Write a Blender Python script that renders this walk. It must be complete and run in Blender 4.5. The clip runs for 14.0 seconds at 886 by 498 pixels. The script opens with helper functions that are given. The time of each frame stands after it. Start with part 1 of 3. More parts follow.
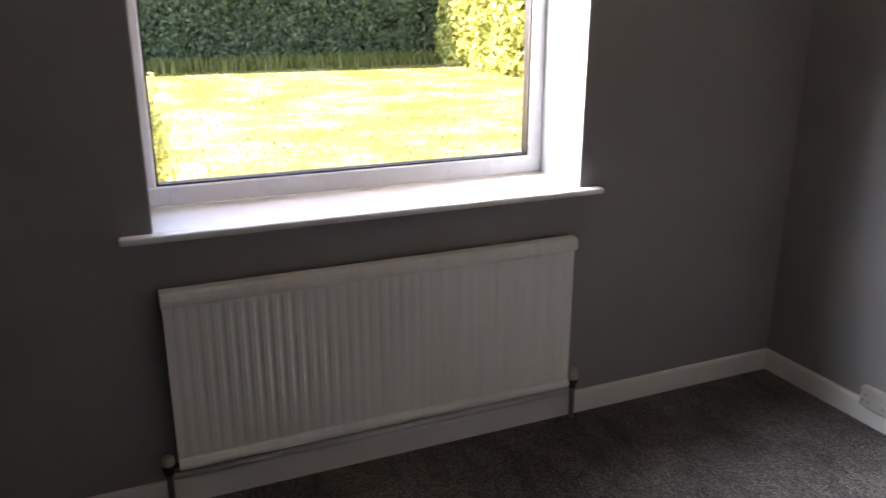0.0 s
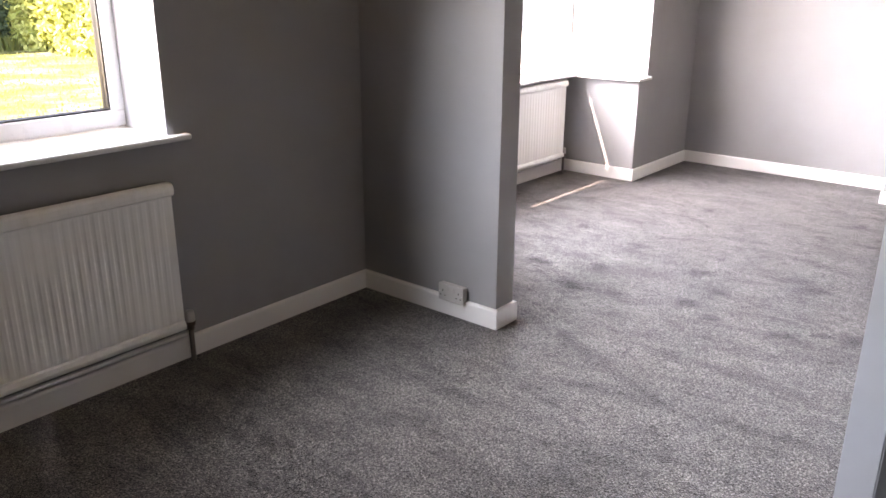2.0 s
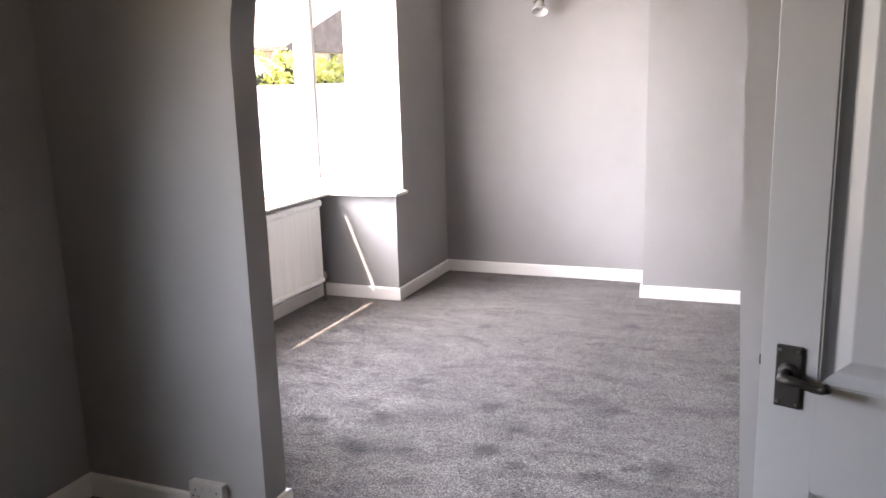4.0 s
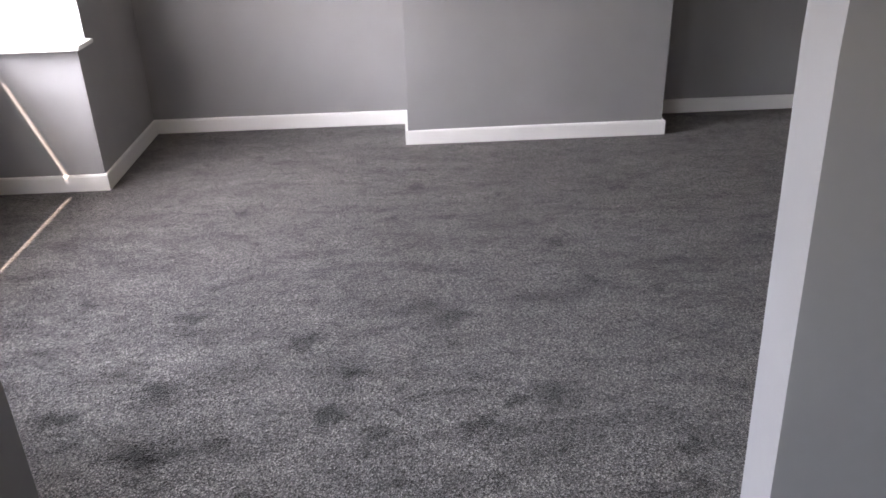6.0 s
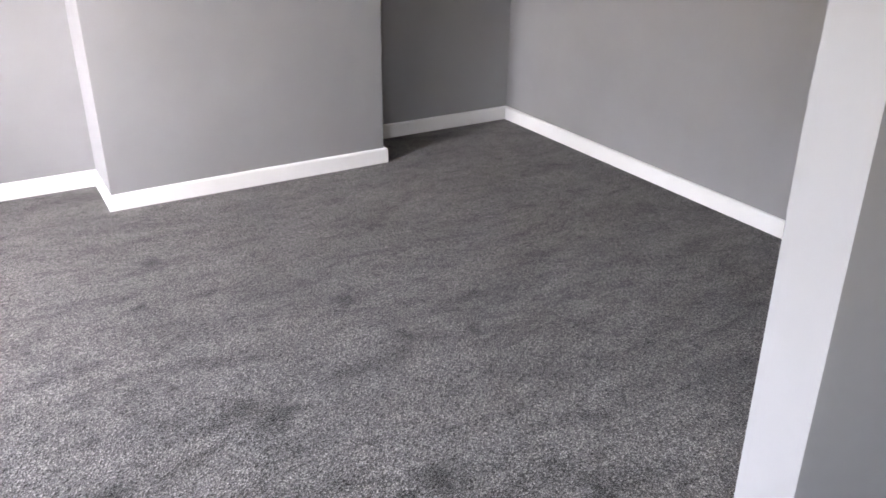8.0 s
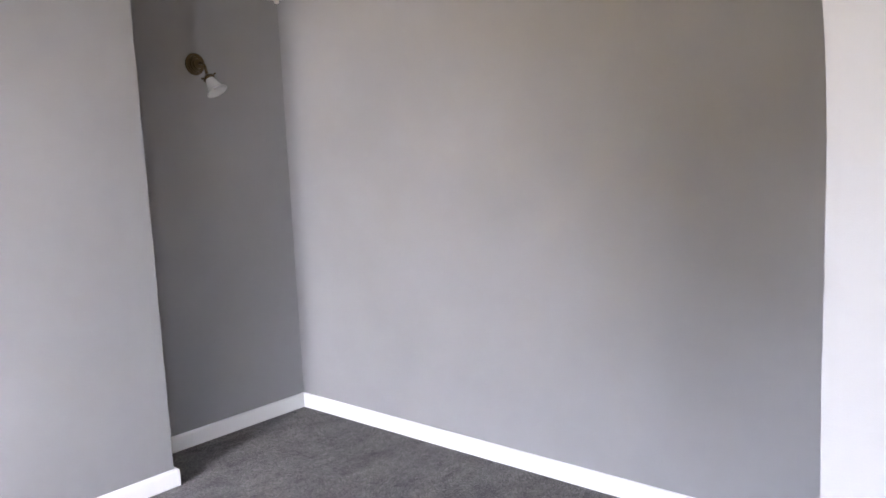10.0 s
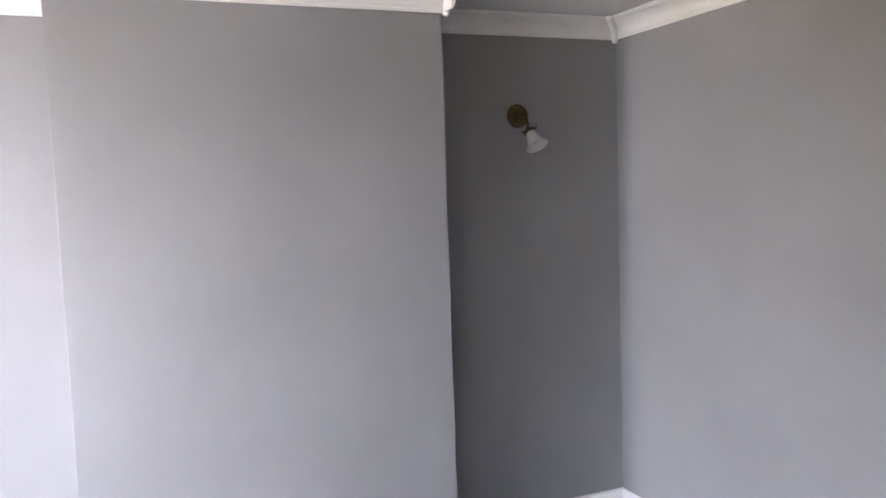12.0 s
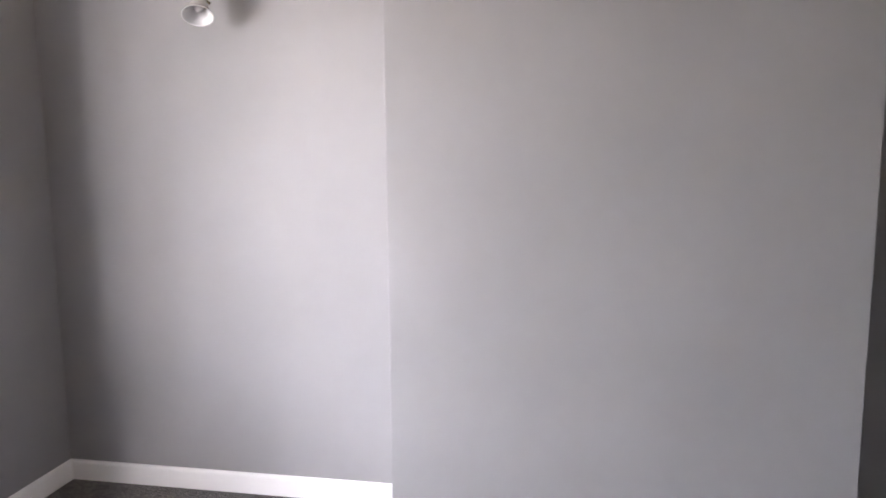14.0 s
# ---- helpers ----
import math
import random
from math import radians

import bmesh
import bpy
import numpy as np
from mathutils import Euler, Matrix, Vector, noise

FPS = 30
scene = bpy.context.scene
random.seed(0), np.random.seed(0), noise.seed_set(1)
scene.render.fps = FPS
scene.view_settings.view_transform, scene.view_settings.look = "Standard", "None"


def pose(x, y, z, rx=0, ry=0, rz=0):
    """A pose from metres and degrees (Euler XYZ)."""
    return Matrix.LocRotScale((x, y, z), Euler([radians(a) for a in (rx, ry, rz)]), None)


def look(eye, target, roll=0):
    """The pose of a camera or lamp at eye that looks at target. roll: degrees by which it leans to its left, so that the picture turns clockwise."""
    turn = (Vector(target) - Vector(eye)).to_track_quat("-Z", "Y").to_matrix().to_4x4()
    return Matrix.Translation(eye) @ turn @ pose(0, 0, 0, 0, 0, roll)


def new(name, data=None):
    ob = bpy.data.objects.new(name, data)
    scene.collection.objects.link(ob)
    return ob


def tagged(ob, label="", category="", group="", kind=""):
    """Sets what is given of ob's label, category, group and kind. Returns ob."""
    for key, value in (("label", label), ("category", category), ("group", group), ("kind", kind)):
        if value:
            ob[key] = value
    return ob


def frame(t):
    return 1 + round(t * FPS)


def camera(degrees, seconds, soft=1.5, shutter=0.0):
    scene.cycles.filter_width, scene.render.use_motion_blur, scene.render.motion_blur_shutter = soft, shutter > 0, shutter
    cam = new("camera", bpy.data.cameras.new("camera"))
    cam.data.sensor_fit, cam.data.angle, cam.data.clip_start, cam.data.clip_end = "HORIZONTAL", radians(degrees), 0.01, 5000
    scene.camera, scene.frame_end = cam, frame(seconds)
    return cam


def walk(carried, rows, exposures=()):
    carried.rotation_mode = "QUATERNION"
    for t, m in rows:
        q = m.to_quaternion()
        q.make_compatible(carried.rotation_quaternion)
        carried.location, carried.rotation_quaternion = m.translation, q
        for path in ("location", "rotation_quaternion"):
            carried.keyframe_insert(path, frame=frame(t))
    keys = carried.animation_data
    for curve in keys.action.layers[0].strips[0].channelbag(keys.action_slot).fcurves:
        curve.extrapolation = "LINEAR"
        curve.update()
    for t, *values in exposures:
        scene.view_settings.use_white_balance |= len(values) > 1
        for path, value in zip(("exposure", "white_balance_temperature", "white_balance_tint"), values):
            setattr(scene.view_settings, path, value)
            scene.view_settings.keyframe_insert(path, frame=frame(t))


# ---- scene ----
cam = camera(58.2, 14.0, soft=1.6, shutter=0.12)
PATH = [
    (0, (-0.304, 0.214, 1.469), (0.458, 1.96, 0.858), 0.1),
    (0.5, (-0.247, 0.112, 1.433), (0.926, 1.625, 0.855), 1.0),
    (1, (-0.251, 0.035, 1.429), (1.111, 1.377, 0.84), 0.3),
    (1.5, (-0.316, -0.027, 1.399), (1.111, 1.216, 0.754), -0.4),
    (2, (-0.356, -0.069, 1.374), (1.108, 1.132, 0.729), 0.3),
    (2.5, (-0.35, -0.061, 1.374), (1.129, 1.152, 0.79), 0.4),
    (3, (-0.295, -0.011, 1.428), (1.283, 1.115, 0.938), 0.3),
    (3.5, (-0.17, 0.094, 1.438), (1.569, 0.989, 1.018), -0.8),
    (3.7, (-0.057, 0.148, 1.431), (1.722, 0.97, 1.034), -1.1),
    (5.8, (0.952, 0.838, 1.466), (2.743, 0.861, 0.577), -1.3),
    (6, (0.983, 0.905, 1.478), (2.773, 0.829, 0.588), -1.6),
    (6.5, (1.137, 1.129, 1.462), (2.86, 0.684, 0.55), -2.2),
    (7, (1.219, 1.271, 1.463), (2.873, 0.62, 0.546), -0.3),
    (7.2, (1.268, 1.302, 1.462), (2.92, 0.615, 0.568), 0.3),
    (9.3, (1.896, 1.383, 1.552), (3.123, -0.045, 0.875), -0.1),
    (9.5, (1.942, 1.352, 1.551), (3.194, -0.109, 1.007), -0.9),
    (10, (1.955, 1.294, 1.571), (3.259, -0.197, 1.3), -2.5),
    (10.5, (1.986, 1.151, 1.723), (3.419, -0.229, 1.515), -1.4),
    (11, (2.053, 1.03, 1.752), (3.62, -0.198, 1.556), -0.9),
    (11.5, (2.255, 0.894, 1.747), (3.918, -0.199, 1.546), -1.6),
    (12, (2.287, 0.709, 1.717), (4.133, -0.042, 1.55), -2.0),
    (12.5, (2.441, 0.527, 1.665), (4.397, 0.144, 1.493), -1.7),
    (13, (2.68, 0.478, 1.507), (4.659, 0.255, 1.318), -1.3),
    (13.5, (2.824, 0.421, 1.463), (4.799, 0.321, 1.166), -0.4),
    (14, (2.849, 0.235, 1.456), (4.79, 0.616, 1.162), -0.5),
]
walk(cam, [(t, look(eye, target, roll)) for t, eye, target, roll in PATH], exposures=[(0, 3.42, 7900, 27), (0.5, 3.75, 8000, 27), (1.0, 3.8, 8100, 28), (2.0, 3.8, 8100, 28), (2.5, 3.8, 8100, 28), (3.0, 3.55, 8000, 28), (3.7, 3.45, 8000, 27), (5.8, 2.75, 7800, 25), (6.5, 2.33, 7700, 25), (7.2, 2.65, 7700, 25), (9.3, 3.75, 8000, 22), (10.3, 3.8, 6900, 27), (11, 3.78, 6850, 26), (12.5, 3.2, 7100, 24), (14, 3.15, 7500, 26)])

# ---- sky and sun: high sun from beyond the window wall, over the left shoulder of the garden ----
SUN_UP, SUN_SIDE = radians(59), radians(49.6)
SUN_WAY = Vector((-math.sin(SUN_SIDE) * math.cos(SUN_UP), math.cos(SUN_SIDE) * math.cos(SUN_UP), math.sin(SUN_UP)))
world = bpy.data.worlds.new("sky")
scene.world = world
world.use_nodes = True
sky = world.node_tree.nodes.new("ShaderNodeTexSky")
sky.sky_type, sky.sun_disc = "NISHITA", False
sky.sun_elevation, sky.sun_rotation = SUN_UP, -SUN_SIDE
world.node_tree.nodes["Background"].inputs["Strength"].default_value = 0.13
world.node_tree.links.new(sky.outputs["Color"], world.node_tree.nodes["Background"].inputs["Color"])
sun = new("sun", bpy.data.lights.new("sun", "SUN"))
sun.data.energy, sun.data.angle, sun.data.color = 4.0, radians(0.5), (1.0, 0.95, 0.88)
# added daylight lamps at the windows: sky's from above, sunlit ground's from below
for name, spot, aim, wide, tall, watts, spread, tone in (
        ("bay_skylight", (4.00, 3.42, 1.66), (2.85, 1.95, 0.10), 1.75, 0.80, 10.5, 85, (0.62, 0.79, 1.0)),
        ("bay_westlight", (4.10, 3.34, 1.55), (5.55, 0.85, 0.45), 0.80, 1.00, 4.9, 85, (0.70, 0.84, 1.0)),
        ("bay_groundlight", (4.32, 3.42, 1.12), (5.1, 1.7, 2.8), 1.0, 0.55, 1.8, 130, (1.0, 0.80, 0.40)),
        ("bay_sidelight", (2.45, 3.25, 1.55), (5.50, 0.60, 0.90), 0.80, 1.10, 4.8, 120, (0.80, 0.89, 1.0)),
        ("window_skylight", (0.42, 2.80, 1.72), (2.00, 0.85, 0.45), 1.25, 0.50, 2.5, 72, (0.64, 0.82, 1.0)),
        ("window_groundlight", (0.42, 2.80, 1.15), (1.9, 0.6, 2.3), 1.25, 0.50, 0.6, 75, (1.0, 0.84, 0.46))):
    lamp = new(name, bpy.data.lights.new(name, "AREA"))
    lamp.data.shape, lamp.data.size, lamp.data.size_y, lamp.data.energy, lamp.data.color = "RECTANGLE", wide, tall, watts, tone
    lamp.data.spread = radians(spread)
    lamp.matrix_world = look(spot, aim)
sun.matrix_world = look(SUN_WAY * 50, (0, 0, 0))


# ---- materials ----
def material(name, base, rough=0.6, metal=0.0, spec=0.5):
    m = bpy.data.materials.new(name)
    m.use_nodes = True
    b = m.node_tree.nodes["Principled BSDF"]
    b.inputs["Base Color"].default_value = (*base, 1)
    b.inputs["Roughness"].default_value, b.inputs["Metallic"].default_value = rough, metal
    b.inputs["Specular IOR Level"].default_value = spec
    return m, m.node_tree.nodes, m.node_tree.links, b


def noise_tex(nodes, links, scale, detail=3.0, rough=0.55, stretch=None, distort=0.0):
    co = nodes.new("ShaderNodeTexCoord")
    out = co.outputs["Object"]
    if stretch:
        mp = nodes.new("ShaderNodeMapping")
        mp.inputs["Scale"].default_value = stretch
        links.new(out, mp.inputs["Vector"])
        out = mp.outputs["Vector"]
    n = nodes.new("ShaderNodeTexNoise")
    n.inputs["Scale"].default_value, n.inputs["Detail"].default_value, n.inputs["Roughness"].default_value = scale, detail, rough
    n.inputs["Distortion"].default_value = distort
    links.new(out, n.inputs["Vector"])
    return n.outputs["Fac"]


def ramp(nodes, links, fac, stops):
    r = nodes.new("ShaderNodeValToRGB")
    while len(r.color_ramp.elements) < len(stops):
        r.color_ramp.elements.new(0.5)
    for e, (p, c) in zip(r.color_ramp.elements, stops):
        e.position, e.color = p, (*c, 1)
    links.new(fac, r.inputs["Fac"])
    return r.outputs["Color"]


def mix(nodes, links, kind, fac, a, b):
    x = nodes.new("ShaderNodeMix")
    x.data_type, x.blend_type = "RGBA", kind
    if isinstance(fac, float):
        x.inputs["Factor"].default_value = fac
    else:
        links.new(fac, x.inputs["Factor"])
    for socket, v in ((x.inputs["A"], a), (x.inputs["B"], b)):
        if isinstance(v, tuple):
            socket.default_value = (*v, 1)
        else:
            links.new(v, socket)
    return x.outputs["Result"]


def bump(nodes, links, b, height, strength, distance):
    n = nodes.new("ShaderNodeBump")
    n.inputs["Strength"].default_value, n.inputs["Distance"].default_value = strength, distance
    links.new(height, n.inputs["Height"])
    links.new(n.outputs["Normal"], b.inputs["Normal"])


def painted(name, base, rough, grain=900.0, lump=0.12, spec=0.4, blotch=0.06):
    """Rolled or brushed paint: faint blotches, orange-peel grain, uneven sheen."""
    m, n, l, b = material(name, base, rough, 0, spec)
    big = noise_tex(n, l, 1.7, 4)
    low, high = tuple(c * (1 - blotch) for c in base), tuple(min(1, c * (1 + blotch)) for c in base)
    l.new(ramp(n, l, big, [(0.3, low), (0.7, high)]), b.inputs["Base Color"])
    rr = n.new("ShaderNodeMapRange")
    rr.inputs["To Min"].default_value, rr.inputs["To Max"].default_value = rough - 0.07, rough + 0.07
    l.new(noise_tex(n, l, 9, 3), rr.inputs["Value"])
    l.new(rr.outputs["Result"], b.inputs["Roughness"])
    bump(n, l, b, noise_tex(n, l, grain, 2), lump, 0.0006)
    return m


WALL = painted("grey_emulsion", (0.262, 0.257, 0.260), 0.62, 420, 0.35)
CEILING = painted("ceiling_white", (0.60, 0.59, 0.59), 0.8, 300, 0.3)
GLOSS = painted("white_gloss", (0.76, 0.75, 0.73), 0.32, 60, 0.25, 0.5, 0.03)
# reveal white toned down to grey to stand in for weaker light
REVEAL = painted("reveal_greyed", (0.47, 0.475, 0.49), 0.6, 420, 0.3)
RADIATOR = painted("radiator_enamel", (0.76, 0.75, 0.72), 0.35, 80, 0.15, 0.5, 0.05)
n, l = RADIATOR.node_tree.nodes, RADIATOR.node_tree.links
b = n["Principled BSDF"]
streak = ramp(n, l, noise_tex(n, l, 1.0, 5, 0.7, (34, 34, 1.6)), [(0.28, (0.76, 0.76, 0.72)), (0.5, (0.82, 0.82, 0.79)), (0.75, (0.85, 0.85, 0.82))])
l.new(streak, b.inputs["Base Color"])
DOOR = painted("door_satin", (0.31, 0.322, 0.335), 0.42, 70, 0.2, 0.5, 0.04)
UPVC = painted("upvc_white", (0.82, 0.83, 0.85), 0.28, 90, 0.08, 0.5, 0.02)
PLASTIC = painted("socket_plastic", (0.45, 0.43, 0.41), 0.35, 200, 0.1, 0.5, 0.04)
GLARE_WHITE = painted("glare_white", (0.78, 0.76, 0.70), 0.9, 120, 0.6)
CONCRETE = painted("pale_concrete", (0.46, 0.44, 0.40), 0.9, 60, 0.6, 0.3, 0.12)
GASKET = material("black_gasket", (0.015, 0.015, 0.016), 0.6)[0]
PALE_GASKET = material("grey_gasket", (0.42, 0.42, 0.43), 0.5)[0]
IRON = painted("black_iron", (0.018, 0.017, 0.017), 0.45, 220, 0.8, 0.5, 0.3)
STEEL = material("screw_steel", (0.7, 0.7, 0.7), 0.3, 1.0)[0]
BRASS = painted("aged_brass", (0.13, 0.095, 0.05), 0.36, 150, 0.4, 0.5, 0.35)
BRASS.node_tree.nodes["Principled BSDF"].inputs["Metallic"].default_value = 1.0
VALVE = painted("valve_metal", (0.07, 0.05, 0.04), 0.42, 150, 0.4, 0.5, 0.3)
VALVE.node_tree.nodes["Principled BSDF"].inputs["Metallic"].default_value = 0.8
PIPE = painted("painted_pipe", (0.12, 0.10, 0.085), 0.5, 90, 0.3)

m, n, l, b = material("window_glass", (1, 1, 1), 0.0)
b.inputs["Transmission Weight"].default_value, b.inputs["IOR"].default_value = 1.0, 1.02
GLASS = m

m, n, l, b = material("opal_glass", (0.54, 0.535, 0.53), 0.22)
b.inputs["Subsurface Weight"].default_value = 0.25
b.inputs["Subsurface Radius"].default_value = (0.01, 0.01, 0.01)
OPAL = m

# cut-pile carpet: flecked twist yarn, with the pile trodden light and dark in patches
SCUFFS = [(2.93, 0.49, 0.092), (2.88, 1.19, 0.075), (2.79, 1.04, 0.056), (3.04, 1.71, 0.079), (2.74, 1.69, 0.070), (2.93, 1.98, 0.062), (4.52, 0.48, 0.032), (3.98, 0.33, 0.052), (4.65, 0.87, 0.051), (3.63, 2.1, 0.065), (4.43, 1.69, 0.043), (3.55, -0.01, 0.046), (2.69, 0.17, 0.047), (2.81, 0.75, 0.048), (4.29, 1.0, 0.036), (3.09, 1.12, 0.053), (2.91, 0.63, 0.042), (3.3, 1.28, 0.058), (4.54, -0.09, 0.038), (3.4, 0.77, 0.056), (3.49, 1.71, 0.053), (3.65, 0.24, 0.038)]
m, n, l, b = material("carpet_pile", (0.2, 0.19, 0.19), 0.95, 0, 0.1)
co = n.new("ShaderNodeTexCoord").outputs["Object"]
cells = n.new("ShaderNodeTexVoronoi")
cells.inputs["Scale"].default_value = 230
l.new(co, cells.inputs["Vector"])
sep = n.new("ShaderNodeSeparateColor")
l.new(cells.outputs["Color"], sep.inputs["Color"])
yarn = ramp(n, l, sep.outputs["Red"], [(0.0, (0.048, 0.044, 0.043)), (0.38, (0.104, 0.096, 0.094)), (0.70, (0.172, 0.158, 0.153)), (1.0, (0.280, 0.259, 0.250))])
fleck = ramp(n, l, noise_tex(n, l, 105, 4, 0.8), [(0.34, (0.54, 0.54, 0.55)), (0.64, (1.32, 1.31, 1.29))])
drag = ramp(n, l, noise_tex(n, l, 4.6, 6, 0.62, (1.7, 0.6, 1), 0.5), [(0.31, (0.50, 0.49, 0.49)), (0.46, (0.93, 0.93, 0.93)), (0.66, (1.27, 1.27, 1.26))])
patch = ramp(n, l, noise_tex(n, l, 13, 4, 0.7, (1.5, 0.7, 1), 0.4), [(0.32, (0.47, 0.46, 0.46)), (0.44, (0.97, 0.97, 0.97)), (0.70, (1.14, 1.14, 1.14))])
col = mix(n, l, "MULTIPLY", 1.0, yarn, fleck)
# tuft rims darkened in the colour, for the shade between tufts
col = mix(n, l, "MULTIPLY", 1.0, col, ramp(n, l, cells.outputs["Distance"], [(0.16, (1.28, 1.27, 1.26)), (0.62, (0.46, 0.46, 0.46))]))
col = mix(n, l, "MULTIPLY", 1.0, col, drag)
col = mix(n, l, "MULTIPLY", 1.0, col, patch)
warped = co
for scale, detail, reach in ((9, 3, (0.16, 0.26, 0)), (45, 6, (0.075, 0.10, 0))):
    wob = n.new("ShaderNodeTexNoise")
    wob.inputs["Scale"].default_value, wob.inputs["Detail"].default_value, wob.inputs["Roughness"].default_value = scale, detail, 0.7
    l.new(co, wob.inputs["Vector"])
    off = n.new("ShaderNodeVectorMath")
    off.operation = "MULTIPLY_ADD"
    l.new(wob.outputs["Color"], off.inputs[0])
    off.inputs[1].default_value, off.inputs[2].default_value = reach, tuple(-c / 2 for c in reach)
    add = n.new("ShaderNodeVectorMath")
    add.operation = "ADD"
    l.new(warped, add.inputs[0])
    l.new(off.outputs["Vector"], add.inputs[1])
    warped = add.outputs["Vector"]
dark = None
for sx, sy, sr in SCUFFS:
    d = n.new("ShaderNodeVectorMath")
    d.operation = "DISTANCE"
    l.new(warped, d.inputs[0])
    d.inputs[1].default_value = (sx, sy, 0)
    r = n.new("ShaderNodeMapRange")
    r.interpolation_type = "SMOOTHSTEP"
    r.inputs["From Min"].default_value, r.inputs["From Max"].default_value = sr * 0.15, sr * 1.35
    r.inputs["To Min"].default_value, r.inputs["To Max"].default_value = 0.34, 1.0
    l.new(d.outputs["Value"], r.inputs["Value"])
    if dark is None:
        dark = r.outputs["Result"]
    else:
        k = n.new("ShaderNodeMath")
        k.operation = "MINIMUM"
        l.new(dark, k.inputs[0])
        l.new(r.outputs["Result"], k.inputs[1])
        dark = k.outputs["Value"]
col = mix(n, l, "MULTIPLY", 1.0, col, dark)
# brown soiling on the carpet at the foot of the arch
d = n.new("ShaderNodeVectorMath")
d.operation = "DISTANCE"
l.new(warped, d.inputs[0])
d.inputs[1].default_value = (2.24, 1.635, 0)
r = n.new("ShaderNodeMapRange")
r.interpolation_type = "SMOOTHSTEP"
r.inputs["From Min"].default_value, r.inputs["From Max"].default_value = 0.015, 0.075
r.inputs["To Min"].default_value, r.inputs["To Max"].default_value = 0.75, 0.0
l.new(d.outputs["Value"], r.inputs["Value"])
col = mix(n, l, "MULTIPLY", r.outputs["Result"], col, (0.75, 0.50, 0.33))
l.new(col, b.inputs["Base Color"])
b.inputs["Sheen Weight"].default_value, b.inputs["Sheen Roughness"].default_value = 0.22, 0.32
bump(n, l, b, cells.outputs["Distance"], 0.7, 0.008)
CARPET = m

m, n, l, b = material("lawn_turf", (0.1, 0.15, 0.03), 0.9, 0, 0.2)
l.new(mix(n, l, "MULTIPLY", 1.0, ramp(n, l, noise_tex(n, l, 0.9, 5, 0.6), [(0.34, (0.075, 0.095, 0.018)), (0.48, (0.135, 0.145, 0.045)), (0.62, (0.25, 0.24, 0.12))]),
          ramp(n, l, noise_tex(n, l, 5, 5, 0.7), [(0.34, (0.62, 0.66, 0.5)), (0.64, (1.2, 1.18, 1.3))])), b.inputs["Base Color"])
bump(n, l, b, noise_tex(n, l, 40, 4, 0.7), 0.8, 0.05)
TURF = m


def leafy(name, dark, light):
    m, n, l, b = material(name, light, 0.6, 0, 0.3)
    g = n.new("ShaderNodeNewGeometry")
    l.new(ramp(n, l, g.outputs["Random Per Island"], [(0.0, dark), (1.0, light)]), b.inputs["Base Color"])
    b.inputs["Subsurface Weight"].default_value = 0.0
    t = n.new("ShaderNodeBsdfTranslucent")
    t.inputs["Color"].default_value = (*light, 1)
    mixer = n.new("ShaderNodeMixShader")
    mixer.inputs["Fac"].default_value = 0.3
    l.new(b.outputs["BSDF"], mixer.inputs[1])
    l.new(t.outputs["BSDF"], mixer.inputs[2])
    l.new(mixer.outputs["Shader"], n["Material Output"].inputs["Surface"])
    return m


CONIFER = leafy("conifer_leaf", (0.050, 0.078, 0.045), (0.11, 0.155, 0.085))
PRIVET = leafy("privet_leaf", (0.20, 0.25, 0.045), (0.60, 0.60, 0.22))
GRASS = leafy("grass_blade", (0.08, 0.11, 0.02), (0.20, 0.21, 0.07))
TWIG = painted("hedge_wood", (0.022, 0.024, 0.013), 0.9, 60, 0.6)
TILE = painted("roof_tile", (0.095, 0.085, 0.08), 0.85, 30, 0.6, 0.3, 0.25)
BRICK = painted("far_brick", (0.40, 0.375, 0.35), 0.9, 25, 0.5, 0.3, 0.2)


# ---- shaping helpers ----
def mesh_ob(name, bm, mat, smooth=False):
    bmesh.ops.recalc_face_normals(bm, faces=bm.faces)
    me = bpy.data.meshes.new(name)
    bm.to_mesh(me)
    bm.free()
    if smooth:
        for p in me.polygons:
            p.use_smooth = True
    me.materials.append(mat)
    return new(name, me)


def part(name, bm, mat, parent, label="", smooth=False):
    ob = mesh_ob(name, bm, mat, smooth)
    ob.parent = parent
    if label:
        tagged(ob, label)
    return ob


def box(bm, x0, y0, z0, x1, y1, z1, bevel=0.0, seg=2):
    vs = bmesh.ops.create_cube(bm, size=1)["verts"]
    for v in vs:
        v.co = Vector(((x0 + x1) / 2 + v.co.x * (x1 - x0), (y0 + y1) / 2 + v.co.y * (y1 - y0), (z0 + z1) / 2 + v.co.z * (z1 - z0)))
    if bevel:
        es = list({e for v in vs for e in v.link_edges})
        bmesh.ops.bevel(bm, geom=es, offset=bevel, segments=seg, profile=0.5, affect="EDGES")
    return bm


def boxes(*rows, bevel=0.0):
    bm = bmesh.new()
    for r in rows:
        box(bm, *r, bevel=bevel)
    return bm


def prism(bm, outline, m, depth):
    """A flat outline in the local xy plane of m, extruded along its z by depth."""
    lo = [bm.verts.new(m @ Vector((x, y, 0))) for x, y in outline]
    hi = [bm.verts.new(m @ Vector((x, y, depth))) for x, y in outline]
    k = len(outline)
    bm.faces.new(lo)
    bm.faces.new(list(reversed(hi)))
    for i in range(k):
        bm.faces.new((lo[i], hi[i], hi[(i + 1) % k], lo[(i + 1) % k]))
    return bm


